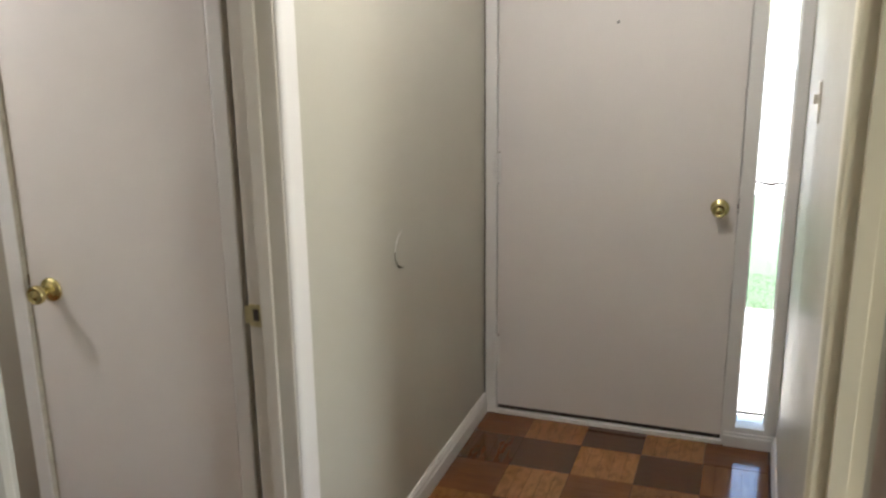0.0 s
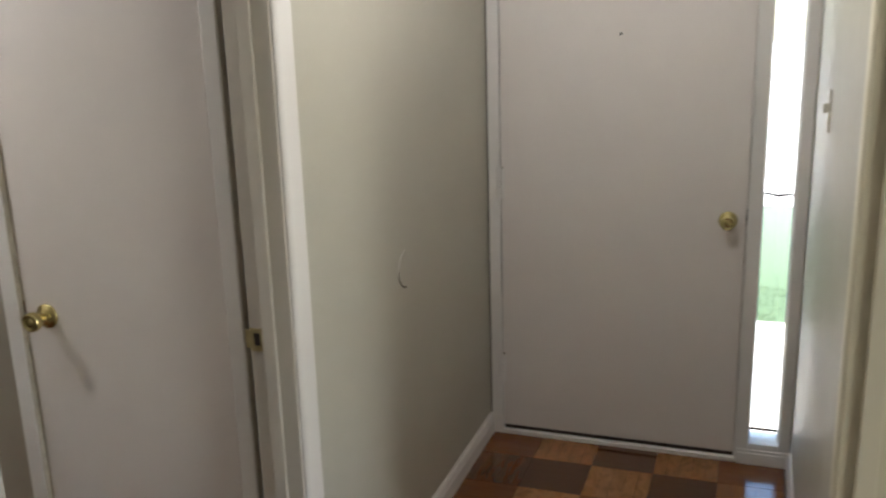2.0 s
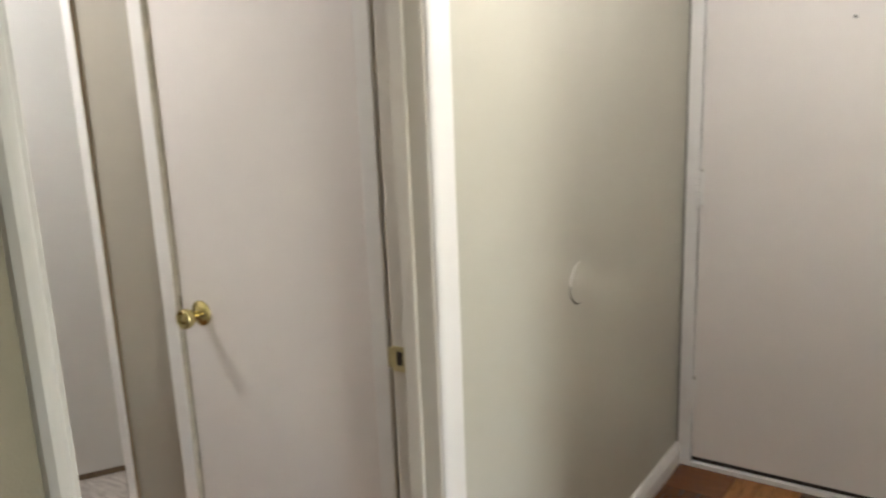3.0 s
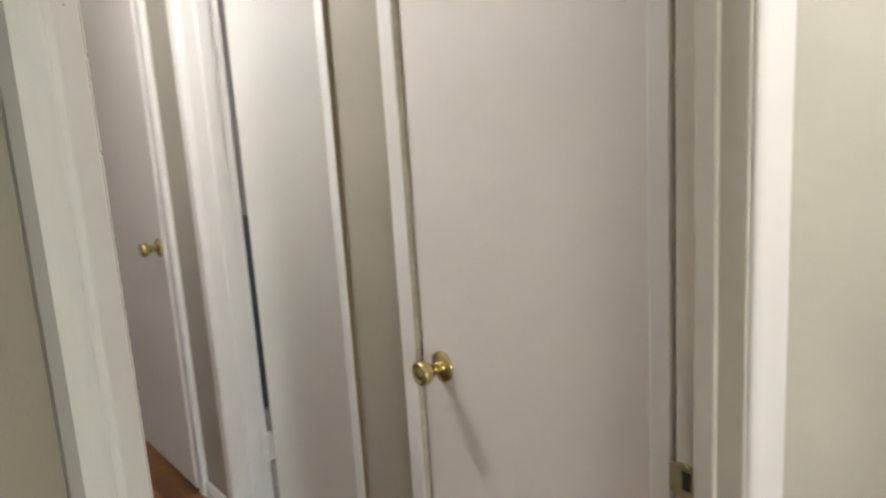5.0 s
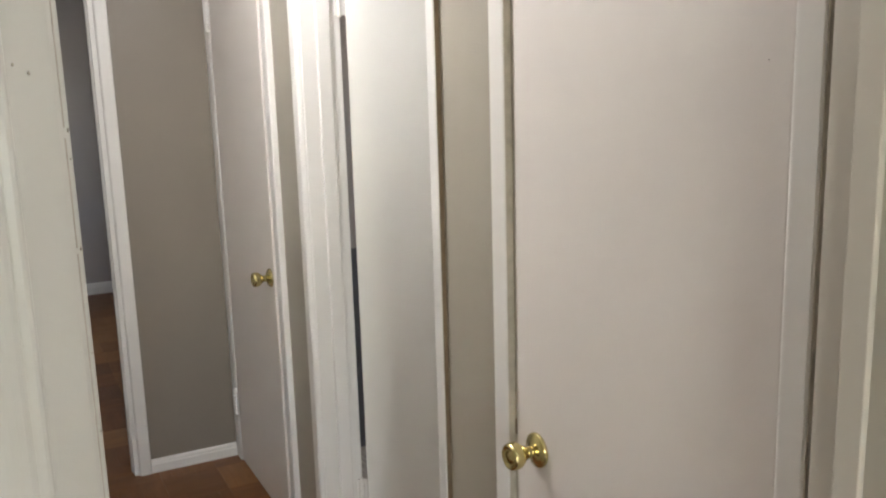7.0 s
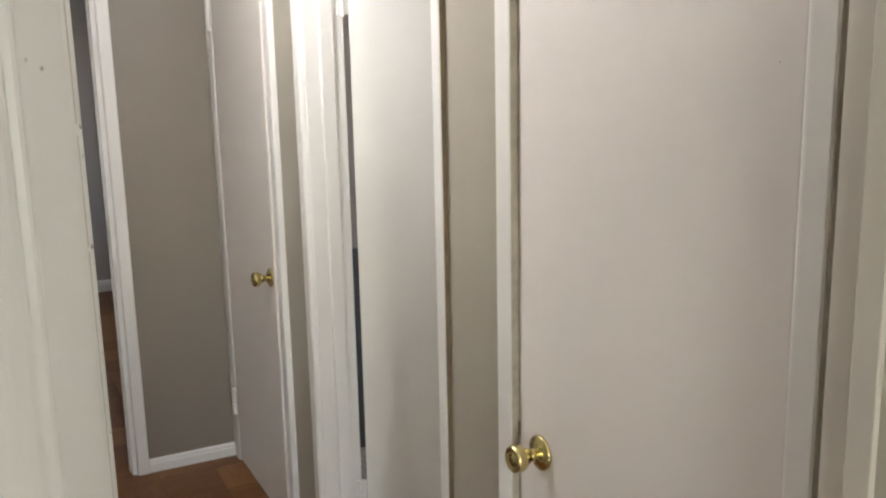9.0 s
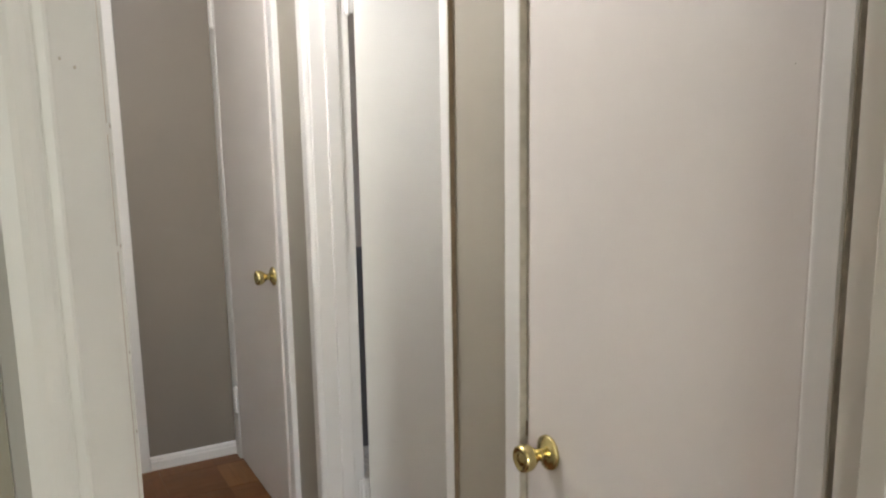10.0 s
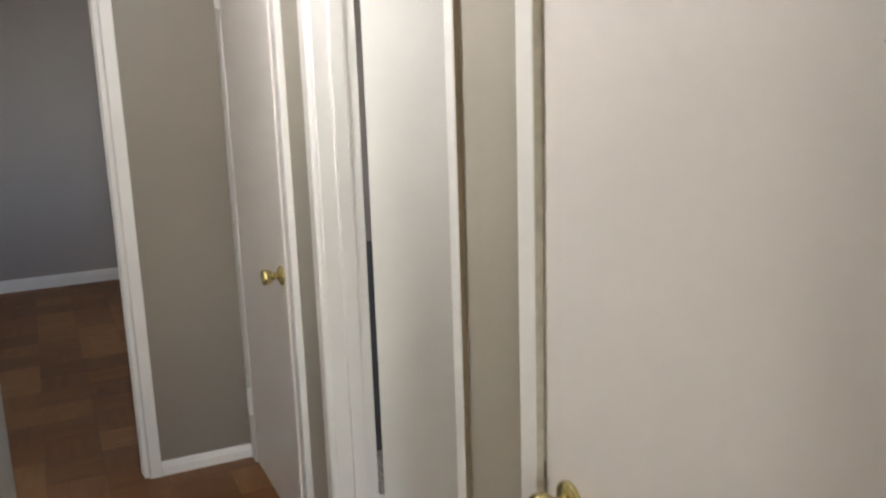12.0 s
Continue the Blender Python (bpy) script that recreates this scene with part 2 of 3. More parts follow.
def casing_outline(w, t):
    """A flat board with a rounded inner edge and eased outer edge; u runs from the opening outwards."""
    return [(0, 0), (0, 0.42 * t), (0.03 * w, 0.68 * t), (0.09 * w, 0.88 * t), (0.17 * w, 0.98 * t), (0.24 * w, t),
            (0.93 * w, t), (0.98 * w, 0.92 * t), (w, 0.80 * t), (w, 0)]


def casing_leg(parent, x, y, u, n, w=0.057, t=0.015, z0=0.0, z1=2.09, material=None):
    pts = [(x + a * u[0] + b * n[0], y + a * u[1] + b * n[1]) for a, b in casing_outline(w, t)]
    return part("casing", prism(pts, z0, z1), material or TRIM, parent)


def hinge(parent, x, y, z, axis_r=0.007, length=0.092, leaf=0.024, along=(1, 0), out=(0, -1), material=None):
    """Five-knuckle butt hinge with two painted leaves and ball tips."""
    bm = bmesh.new()
    step = length / 5
    for k in range(5):
        m = Matrix.Translation((x, y, z - length / 2 + step * (k + 0.5)))
        bmesh.ops.create_cone(bm, cap_ends=True, segments=14, radius1=axis_r * (1.0 if k % 2 else 0.93),
                              radius2=axis_r * (1.0 if k % 2 else 0.93), depth=step * 0.93, matrix=m)
    for s in (-1, 1):
        bmesh.ops.create_uvsphere(bm, u_segments=12, v_segments=8, radius=axis_r * 0.8,
                                  matrix=Matrix.Translation((x, y, z + s * (length / 2 + 0.002))))
        cx, cy = x + s * along[0] * leaf / 2 - out[0] * 0.004, y + s * along[1] * leaf / 2 - out[1] * 0.004
        hx = abs(along[0]) * leaf / 2 + abs(out[0]) * 0.0015
        hy = abs(along[1]) * leaf / 2 + abs(out[1]) * 0.0015
        add_box(bm, cx - hx, cx + hx, cy - hy, cy + hy, z - length / 2, z + length / 2)
    return part("hinge", bm, material or TRIM, parent, "hinge painted over in white enamel")


def door_knob(parent, x, y, z, m_turn=None, privacy=True):
    """Tulip knob with a domed rosette; the axis points along -y from the leaf's face at y."""
    m = Matrix.Translation((x, y, z)) @ Matrix.Rotation(math.pi, 4, "Z") if m_turn is None else m_turn
    rose = part("rosette", lathe([(0.0, 0.0), (0.0335, 0.0), (0.0335, 0.004), (0.0325, 0.0065), (0.030, 0.008), (0.0275, 0.0085),
                                  (0.0255, 0.011), (0.020, 0.0135), (0.0145, 0.015), (0.013, 0.017), (0.0, 0.017)], m), BRASS, parent, "polished brass rosette")
    part("knob", lathe([(0.0, 0.015), (0.0125, 0.015), (0.0115, 0.021), (0.0120, 0.027), (0.0150, 0.033), (0.0205, 0.039), (0.0248, 0.046),
                        (0.0262, 0.053), (0.0258, 0.060), (0.0240, 0.0645), (0.0215, 0.0665), (0.0190, 0.0655), (0.0175, 0.0630),
                        (0.0100, 0.0622), (0.0095, 0.0640), (0.0060, 0.0650), (0.0, 0.0650)], m), BRASS, rose, "polished brass tulip knob")
    return rose


def leaf_box(x0, x1, y0, y1, z0=0.012, z1=2.03):
    return boxes((x0, x1, y0, y1, z0, z1), bevel=0.003)


H = 2.44          # ceiling height
HEAD = 2.045      # underside of door heads
YN = 0.070        # corridor's north wall face
XE = -3.160       # corridor's end wall face
XR = 1.158        # entry hall's right wall face
YF = 1.573        # front door's inner face

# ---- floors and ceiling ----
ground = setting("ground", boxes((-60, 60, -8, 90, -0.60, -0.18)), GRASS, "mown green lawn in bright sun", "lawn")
setting("pavement", boxes((-14, 14, 1.78, 3.75, -0.18, -0.15)), CONCRETE, "pale concrete walk outside the front door", "walk")
setting("road", boxes((-60, 60, 7.5, 88.0, -0.178, -0.165)), CONCRETE, "sunlit pale road beyond the lawn", "road")
floor = setting("floor", boxes((-7.0, 4.0, -5.2, YF + 0.15, -0.15, -0.012)), SUBFLOOR, "glossy wooden block parquet in varied browns", "parquet floor")
setting("bath_floor", boxes((-2.95, -0.95, YN + 0.06, 2.2, -0.011, 0.0)), TILE, "pale streaked vinyl floor", "vinyl floor")
setting("side_floor", boxes((1.255, 3.9, -3.2, 0.045, -0.011, 0.0)), TILE, "pale streaked vinyl floor of the side room", "vinyl floor")
setting("ceiling", boxes((-7.0, 4.0, -5.2, YF + 0.15, H, H + 0.12), (-3.2, -0.8, YF + 0.15, 2.35, H, H + 0.12)), CEIL, "flat white painted ceiling", "ceiling")

# ---- walls ----
# entry hall's left wall and the wall over the doorway
wall_west = setting("wall_west", boxes((-0.111, 0.0, 0.020, YF + 0.12, 0, H), (-0.111, 0.0, -0.80, 0.020, HEAD + 0.02, H)), WALL,
                    "olive beige painted wall beside the front door, dented by its knob", "wall")
setting("wall_hall", boxes((-0.177, -0.060, -5.1, -0.812, 0, H), (-0.177, -0.060, -0.812, -0.80, HEAD + 0.02, H)), WALL_HALL_SHADE, "olive wall of the hall, shade painted into its colour", "wall")
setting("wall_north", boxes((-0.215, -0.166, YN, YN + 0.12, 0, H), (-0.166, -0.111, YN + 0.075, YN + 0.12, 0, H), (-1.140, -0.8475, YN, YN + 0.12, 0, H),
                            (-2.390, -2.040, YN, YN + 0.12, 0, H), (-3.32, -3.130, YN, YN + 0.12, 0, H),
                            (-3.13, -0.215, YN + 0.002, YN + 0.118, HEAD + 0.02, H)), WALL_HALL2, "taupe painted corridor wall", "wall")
setting("wall_closets", boxes((-0.95, -0.10, 0.75, 0.85, 0, H), (-0.95, -0.85, YN + 0.12, 2.3, 0, H), (-3.4, -2.95, 0.72, 0.82, 0, H)), WALL_BEIGE)
setting("wall_bath", boxes((-3.05, -2.95, YN + 0.12, 2.3, 0, H), (-2.95, -2.2, 2.2, 2.3, 0, H), (-1.6, -0.95, 2.2, 2.3, 0, H), (-2.2, -1.6, 2.2, 2.3, 0, 1.4), (-2.2, -1.6, 2.2, 2.3, 2.0, H)), WALL_GREY, "grey painted bathroom wall", "wall")
# panel made up to darken the lower part of the hinge gap
setting("wall_bath_dark", boxes((-2.95, -2.938, YN + 0.12, 2.2, 0, 0.91)), BATH_DARK, "dark panel added along the lower bathroom wall", "dado")
setting("wall_end", boxes((XE - 0.11, XE, -0.378, YN, 0, H), (XE - 0.11, XE, -0.96, -0.378, HEAD + 0.02, H)), WALL_END, "mauve taupe wall at the corridor's end, darkened for shade", "wall")
setting("wall_south", boxes((XE, -0.177, -0.96, -0.86, 0, H)), WALL, "olive beige painted corridor wall", "wall")
for name, bm in (("wall_bedroom_west", boxes((-6.96, -6.85, -3.5, 0.9, 0, H))),
                 ("wall_bedroom_north", boxes((-6.85, -5.7, 0.8, 0.9, 0, H), (-4.3, XE - 0.11, 0.8, 0.9, 0, H), (-5.7, -4.3, 0.8, 0.9, 0, 0.9), (-5.7, -4.3, 0.8, 0.9, 2.1, H))),
                 ("wall_bedroom_east", boxes((XE - 0.11, XE, -3.4, -1.20, 0, H), (XE - 0.11, XE - 0.001, YN + 0.12, 0.8, 0, H))),
                 ("wall_bedroom_south", boxes((-6.85, XE, -3.5, -3.4, 0, H)))):
    setting(name, bm, WALL_GREY, "dim grey painted bedroom wall", "wall")
setting("wall_right", boxes((XR, XR + 0.10, 0.020, YF + 0.12, 0, H), (XR, XR + 0.10, -1.06, 0.020, HEAD + 0.02, H), (XR, XR + 0.10, -1.30, -1.06, 0, H)), WALL,
        "olive beige painted wall beside the sidelight", "wall")
# step at x 1.50 added to keep daylight off the strip beside the jamb
for name, bm in (("wall_side_north", boxes((XR + 0.10, 1.50, 0.045, 0.145, 0, H), (1.50, 3.95, -0.115, 0.145, 0, H))),
                 ("wall_side_south", boxes((XR + 0.001, 3.95, -3.3, -3.2, 0, H))),
                 ("wall_side_east", boxes((3.85, 3.95, -3.2, -1.50, 0, H), (3.85, 3.95, -0.76, -0.115, 0, H), (3.85, 3.95, -1.50, -0.76, 0, 0.80), (3.85, 3.95, -1.50, -0.76, 2.10, H)))):
    setting(name, bm, WALL_BEIGE, "beige painted wall of the side room", "wall")
setting("wall_back", boxes((-0.2, 3.95, -5.2, -5.1, 0, H), (3.85, 3.95, -5.1, -3.3, 0, H)), WALL)
setting("wall_front", boxes((0.0, XR, YF + 0.02, YF + 0.12, 2.06, H)), WALL)

# scar left by the front door's knob on the wall
bm = bmesh.new()
rings = []
for k in range(25):
    a = radians(92 + 125 * k / 24)
    half = 0.0004 + 0.0013 * math.sin(math.pi * k / 24) ** 0.8
    cy, cz = 0.706 + 0.060 * math.cos(a) * 1.15, 0.936 + 0.058 * math.sin(a)
    nx, nz = math.cos(a), math.sin(a)
    rings.append([bm.verts.new((-0.001, cy + nx * half, cz + nz * half)), bm.verts.new((0.0030 * math.sin(math.pi * (k + 1) / 26), cy, cz)),
                  bm.verts.new((-0.001, cy - nx * half * 1.4, cz - nz * half * 1.4))])
for a, b in zip(rings, rings[1:]):
    for i in range(3):
        bm.faces.new((a[i], a[(i + 1) % 3], b[(i + 1) % 3], b[i]))
bmesh.ops.recalc_face_normals(bm, faces=bm.faces)
# raised rim in trim white, which paints the dent's highlight on
part("dent_rim", bm, TRIM, wall_west, "crescent-shaped rim of a dent, its highlight painted white")
bm = bmesh.new()
rings = []
for k in range(15):
    a = radians(176 + 92 * k / 14)
    half = 0.0004 + 0.0040 * math.sin(math.pi * k / 14) ** 0.7
    cy, cz = 0.706 + 0.0625 * math.cos(a) * 1.13, 0.936 + 0.0600 * math.sin(a)
    nx, nz = math.cos(a), math.sin(a)
    rings.append([bm.verts.new((-0.001, cy + nx * half, cz + nz * half)), bm.verts.new((0.0020, cy, cz)),
                  bm.verts.new((-0.001, cy - nx * half, cz - nz * half))])
for a, b in zip(rings, rings[1:]):
    for i in range(3):
        bm.faces.new((a[i], a[(i + 1) % 3], b[(i + 1) % 3], b[i]))
bmesh.ops.recalc_face_normals(bm, faces=bm.faces)
# dark arc paints the shade at the dent's lower left
part("dent_shade", bm, DARK, wall_west, "dark arc along the dent's lower edge, painted shade")


# ---- baseboards ----
def baseboard(name, runs, h=0.072, t=0.014):
    ob = None
    bm = bmesh.new()
    for x0, y0, x1, y1, nx, ny in runs:
        prof = [(0, 0), (t, 0), (t, h * 0.62), (t * 0.75, h * 0.74), (t * 0.75, h * 0.84), (t * 0.35, h), (0, h)]
        a = [bm.verts.new((x0 + nx * p, y0 + ny * p, z)) for p, z in prof]
        b = [bm.verts.new((x1 + nx * p, y1 + ny * p, z)) for p, z in prof]
        n = len(prof)
        for i in range(n):
            bm.faces.new((a[i], a[(i + 1) % n], b[(i + 1) % n], b[i]))
        bm.faces.new(list(reversed(a)))
        bm.faces.new(b)
    bmesh.ops.recalc_face_normals(bm, faces=bm.faces)
    return setting(name, bm, TRIM, "white enamelled moulded baseboard", "baseboard")


baseboard("baseboard_hall", [(0.0, 0.079, 0.0, YF - 0.012, 1, 0)], 0.086, 0.016)
baseboard("baseboard_right", [(XR, 0.07, XR, YF - 0.03, -1, 0)])
baseboard("baseboard_end", [(XE, -0.326, XE, 0.040, 1, 0)], 0.058)
baseboard("baseboard_corridor", [(-2.079, YN, -2.327, YN, 0, -1), (-1.129, YN, -0.898, YN, 0, -1)], 0.058)
baseboard("baseboard_bedroom", [(-6.85, -3.4, -6.85, 0.8, 1, 0), (-6.85, 0.8, XE - 0.11, 0.8, 0, -1)], 0.093)
baseboard("baseboard_near", [(-0.060, -5.1, -0.060, -0.812, 1, 0)])

# ---- doorway from the entry hall into the corridor ----
frame_1 = base("trim_doorway", "white enamelled door casing and jambs with the door removed", "door frame", "structure")
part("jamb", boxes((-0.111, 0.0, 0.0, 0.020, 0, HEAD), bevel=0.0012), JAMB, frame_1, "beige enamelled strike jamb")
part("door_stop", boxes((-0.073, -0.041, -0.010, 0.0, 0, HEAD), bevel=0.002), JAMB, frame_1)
casing_leg(frame_1, 0.0, 0.005, (0, 1), (1, 0), 0.076, 0.011)
part("head_jamb", boxes((-0.117, 0.0, -0.80, 0.0, HEAD, HEAD + 0.02), (0.0, 0.014, -0.84, 0.06, HEAD, HEAD + 0.057)), TRIM, frame_1)
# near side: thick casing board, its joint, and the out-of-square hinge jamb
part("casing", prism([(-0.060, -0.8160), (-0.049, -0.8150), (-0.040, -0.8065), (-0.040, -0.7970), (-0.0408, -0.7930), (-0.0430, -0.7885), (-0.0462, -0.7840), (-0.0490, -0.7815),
                      (-0.0500, -0.7803), (-0.0496, -0.7790), (-0.0493, -0.7745), (-0.0505, -0.7725), (-0.0530, -0.7710), (-0.060, -0.7705)], 0, HEAD + 0.05), ENAMEL_SHADED, frame_1)
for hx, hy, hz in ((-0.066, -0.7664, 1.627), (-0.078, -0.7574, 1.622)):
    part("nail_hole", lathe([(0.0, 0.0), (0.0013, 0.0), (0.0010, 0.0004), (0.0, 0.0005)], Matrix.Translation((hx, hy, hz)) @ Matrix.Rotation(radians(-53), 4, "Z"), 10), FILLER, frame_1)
part("jamb", prism([(-0.115, -0.812), (-0.061, -0.812), (-0.061, -0.7705), (-0.066, -0.7665), (-0.100, -0.7425), (-0.109, -0.7380), (-0.116, -0.7350), (-0.119, -0.739), (-0.119, -0.81)], 0, HEAD), ENAMEL_SHADED, frame_1, "white enamelled hinge jamb with filled screw holes")
for z0, z1 in ((0.02, 0.62), (0.66, 1.31), (1.318, 1.502), (1.506, 1.58), (1.587, 2.0)):
    part("paint_crack", prism([(-0.1062, -0.7396), (-0.1076, -0.7388), (-0.1074, -0.7384), (-0.1060, -0.7392)], z0, z1), FILLER, frame_1, "thin crack in the paint along the corner")
for z, w in ((1.585, 0.0018), (1.566, 0.0012), (1.505, 0.0020), (1.43, 0.0012), (1.372, 0.0016)):
    part("paint_chip", lathe([(0.0, 0.0), (w, 0.0), (w * 0.8, 0.0005), (0.0, 0.0007)], Matrix.Translation((-0.1125, -0.7365, z)) @ Matrix.Rotation(radians(-156), 4, "Z"), 8), FILLER, frame_1)
strike = part("strike_plate", boxes((-0.111, -0.0755, -0.0016, 0.0, 0.915, 0.972), (-0.122, -0.110, -0.0022, 0.0008, 0.922, 0.966), bevel=0.0006), BRASS_OLD, frame_1, "worn brass strike plate")
part("latch_hole", boxes((-0.099, -0.0835, -0.0024, -0.0010, 0.930, 0.960)), DARK, strike)
for sz in (0.921, 0.967):
    part("screw", lathe([(0.0, 0.0), (0.0035, 0.0), (0.0030, 0.0012), (0.0, 0.0014)], Matrix.Translation((-0.0915, -0.0016, sz)) @ Matrix.Rotation(math.pi, 4, "Z"), 12), BRASS_OLD, strike)

# ---- front door with its sidelight ----
door_1 = base("door_1", "closed off-white painted flush front door with brass knob", "front door", "structure", group="flush doors")
part("leaf", leaf_box(0.054, 0.958, YF, YF + 0.044, 0.034, 2.045), DOOR, door_1)
part("peephole", lathe([(0.0, 0.0), (0.0052, 0.0), (0.0052, 0.0015), (0.004, 0.002), (0.003, 0.001), (0.0, 0.001)], Matrix.Translation((0.502, YF, 1.596)) @ Matrix.Rotation(math.pi, 4, "Z"), 20), STEEL, door_1, "small dark peephole")
door_knob(door_1, 0.896, YF, 0.935)
part("latch_plate", boxes((0.9585, 0.9605, YF + 0.004, YF + 0.03, 0.915, 0.972), (0.956, 0.9615, YF - 0.002, YF + 0.01, 0.935, 0.953)), DARK, door_1, "dark latch bolt in the door gap")
for z in (1.800, 1.045, 0.285):
    hinge(door_1, 0.0500, YF - 0.015, z, 0.0108, 0.118, 0.019)
    # thin brown box paints the gap's shade beside each hinge
    part("hinge_gap_shade", boxes((0.0507, 0.0610, YF - 0.0012, YF + 0.03, z - 0.0635, z + 0.0625)), BROWN, door_1, "brown line for the gap's shade beside the hinge")
# dark strip fills the gap over the threshold in place of its shade
part("under_door_shade", boxes((0.056, 0.956, YF + 0.004, YF + 0.040, 0.018, 0.034)), DARK, door_1, "dark strip standing for the shade under the door")
frame_2 = base("trim_front_door", "white enamelled front door frame with threshold", "door frame", "structure")
part("hinge_post", boxes((0.005, 0.0505, YF - 0.010, YF + 0.12, 0, 2.06), bevel=0.0025), TRIM, frame_2)
part("joint", boxes((0.0, 0.005, YF - 0.004, YF + 0.10, 0.08, 2.06)), DARK, frame_2, "dark open joint beside the post")
part("plinth", boxes((0.001, 0.053, YF - 0.014, YF - 0.0105, 0, 0.075), bevel=0.0015), TRIM, frame_2)
part("mullion", boxes((0.9610, 1.0090, YF - 0.006, YF + 0.12, 0.0, 2.06), bevel=0.003), TRIM, frame_2)
part("side_post", boxes((1.1160, XR - 0.001, YF - 0.006, YF + 0.12, 0.0, 2.06), bevel=0.003), TRIM, frame_2)
part("bottom_rail", boxes((1.0095, 1.1155, YF - 0.004, YF + 0.12, 0.0, 0.078), bevel=0.003), TRIM, frame_2)
part("base_moulding", boxes((0.968, XR - 0.002, YF - 0.022, YF - 0.0065, 0.0, 0.046), (0.968, XR - 0.002, YF - 0.016, YF - 0.0065, 0.046, 0.058), bevel=0.003), TRIM, frame_2)
part("head", boxes((0.0, XR, YF - 0.005, YF + 0.02, 2.06, 2.12)), TRIM, frame_2)
part("rebate", boxes((0.9585, 0.9610, YF + 0.030, YF + 0.10, 0.0, 2.06), (0.0475, 0.0545, YF + 0.046, YF + 0.10, 0.0, 2.06), (0.9500, 0.9635, YF + 0.046, YF + 0.10, 0.0, 2.06), (0.048, 0.963, YF + 0.046, YF + 0.10, 2.03, 2.06)), TRIM, frame_2)
part("threshold", boxes((0.051, 0.961, YF - 0.014, YF + 0.05, -0.010, 0.016), bevel=0.003), TRIM, frame_2, "worn white threshold strip")
window_1 = base("window_1", "tall narrow sidelight pane beside the front door", "sidelight", "structure")
pane = part("pane", boxes((1.007, 1.118, YF + 0.058, YF + 0.063, 0.073, 2.058)), GLASS, window_1)
pane.visible_shadow = False
part("glazing_bead", boxes((1.0092, 1.0135, YF + 0.040, YF + 0.0575, 0.078, 2.058), bevel=0.001), TRIM, window_1)
part("glazing_bead", boxes((1.1105, 1.1158, YF + 0.040, YF + 0.0575, 0.078, 2.058), bevel=0.001), TRIM, window_1)
part("glazing_bar", boxes((1.0096, 1.1154, YF + 0.064, YF + 0.072, 0.106, 0.115)), DARK, window_1, "thin dark bar at the foot of the glass")
# wire stretched across the outside of the sidelight
bm = bmesh.new()
prev = None
for k in range(41):
    s = k / 40
    x = 1.007 + 0.111 * s
    r = 0.0042 + 0.0022 * max(0.0, math.sin(math.pi * (s - 0.28) / 0.5)) * (0.28 < s < 0.78)
    y, z = YF + 0.085 + 0.0015 * math.sin(21 * s), 1.021 + 0.0032 * math.sin(9 * s + 0.5) - 0.004 * s
    ring = [bm.verts.new((x, y + r * math.cos(2 * math.pi * q / 8), z + r * math.sin(2 * math.pi * q / 8))) for q in range(8)]
    if prev:
        for q in range(8):
            bm.faces.new((prev[q], prev[(q + 1) % 8], ring[(q + 1) % 8], ring[q]))
    prev = ring
wire = linked("wire", bm, DARK)
tagged(wire, "thin dark twisted wire across the outside of the sidelight", "wire")

# blades along the lawn's edge by the walk
verts, polys = [], []
blade_rng = random.Random(7)
for k in range(3200):
    gx, gy = blade_rng.uniform(0.75, 1.75), 3.745 + 0.9 * blade_rng.random() ** 1.3
    a, hgt, lean = blade_rng.uniform(0, math.pi), blade_rng.uniform(0.003, 0.010), blade_rng.uniform(-0.02, 0.02)
    w = blade_rng.uniform(0.002, 0.0045)
    k0 = len(verts)
    verts += [(gx - w * math.cos(a), gy - w * math.sin(a), -0.182), (gx + w * math.cos(a), gy + w * math.sin(a), -0.182),
              (gx + lean * 0.5, gy + lean * 0.3, -0.18 + hgt * 0.65), (gx + lean, gy + lean * 0.6 - 0.012, -0.18 + hgt)]
    polys += [(k0, k0 + 1, k0 + 2), (k0 + 1, k0 + 3, k0 + 2)]
me = bpy.data.meshes.new("grass")
me.from_pydata(verts, [], polys)
me.materials.append(GRASS)
tagged(new("grass", me), "short green grass blades along the concrete walk", "grass", kind="stuff")

# ---- light switch on the right wall ----
switch = base("light_switch", "ivory plastic light switch plate on the olive wall", "light switch")
plate = part("plate", boxes((XR - 0.006, XR, 0.935, 1.005, 1.325, 1.440), bevel=0.002), PLASTIC, switch)
part("toggle", boxes((XR - 0.017, XR - 0.005, 0.965, 0.975, 1.375, 1.402), bevel=0.002), PLASTIC, switch)
for sz in (1.350, 1.415):
    part("screw", lathe([(0.0, 0.0), (0.003, 0.0), (0.0025, 0.001), (0.0, 0.0012)], Matrix.Translation((XR - 0.006, 0.970, sz)) @ Matrix.Rotation(math.pi / 2, 4, "Z"), 10), PLASTIC, plate)

# ---- doorway to the side room ----
frame_3 = base("trim_side_doorway", "cream enamelled jamb and casing of an open doorway", "door frame", "structure")
part("jamb", boxes((XR - 0.010, XR + 0.085, 0.0, 0.020, 0, HEAD), bevel=0.0012), CREAM, frame_3)
part("door_stop", boxes((XR + 0.020, XR + 0.056, -0.010, 0.0, 0, HEAD), bevel=0.002), CREAM, frame_3)
casing_leg(frame_3, XR, 0.004, (0, 1), (-1, 0), 0.057, 0.016, material=CREAM)
part("jamb", boxes((XR - 0.010, XR + 0.10, -1.080, -1.060, 0, HEAD)), TRIM, frame_3)
part("head_jamb", boxes((XR, XR + 0.10, -1.06, 0.0, HEAD, HEAD + 0.02)), TRIM, frame_3)

# ---- corridor: closet door ----
door_2 = base("door_2", "closed off-white flush closet door with brass knob", "door", "structure", group="flush doors")
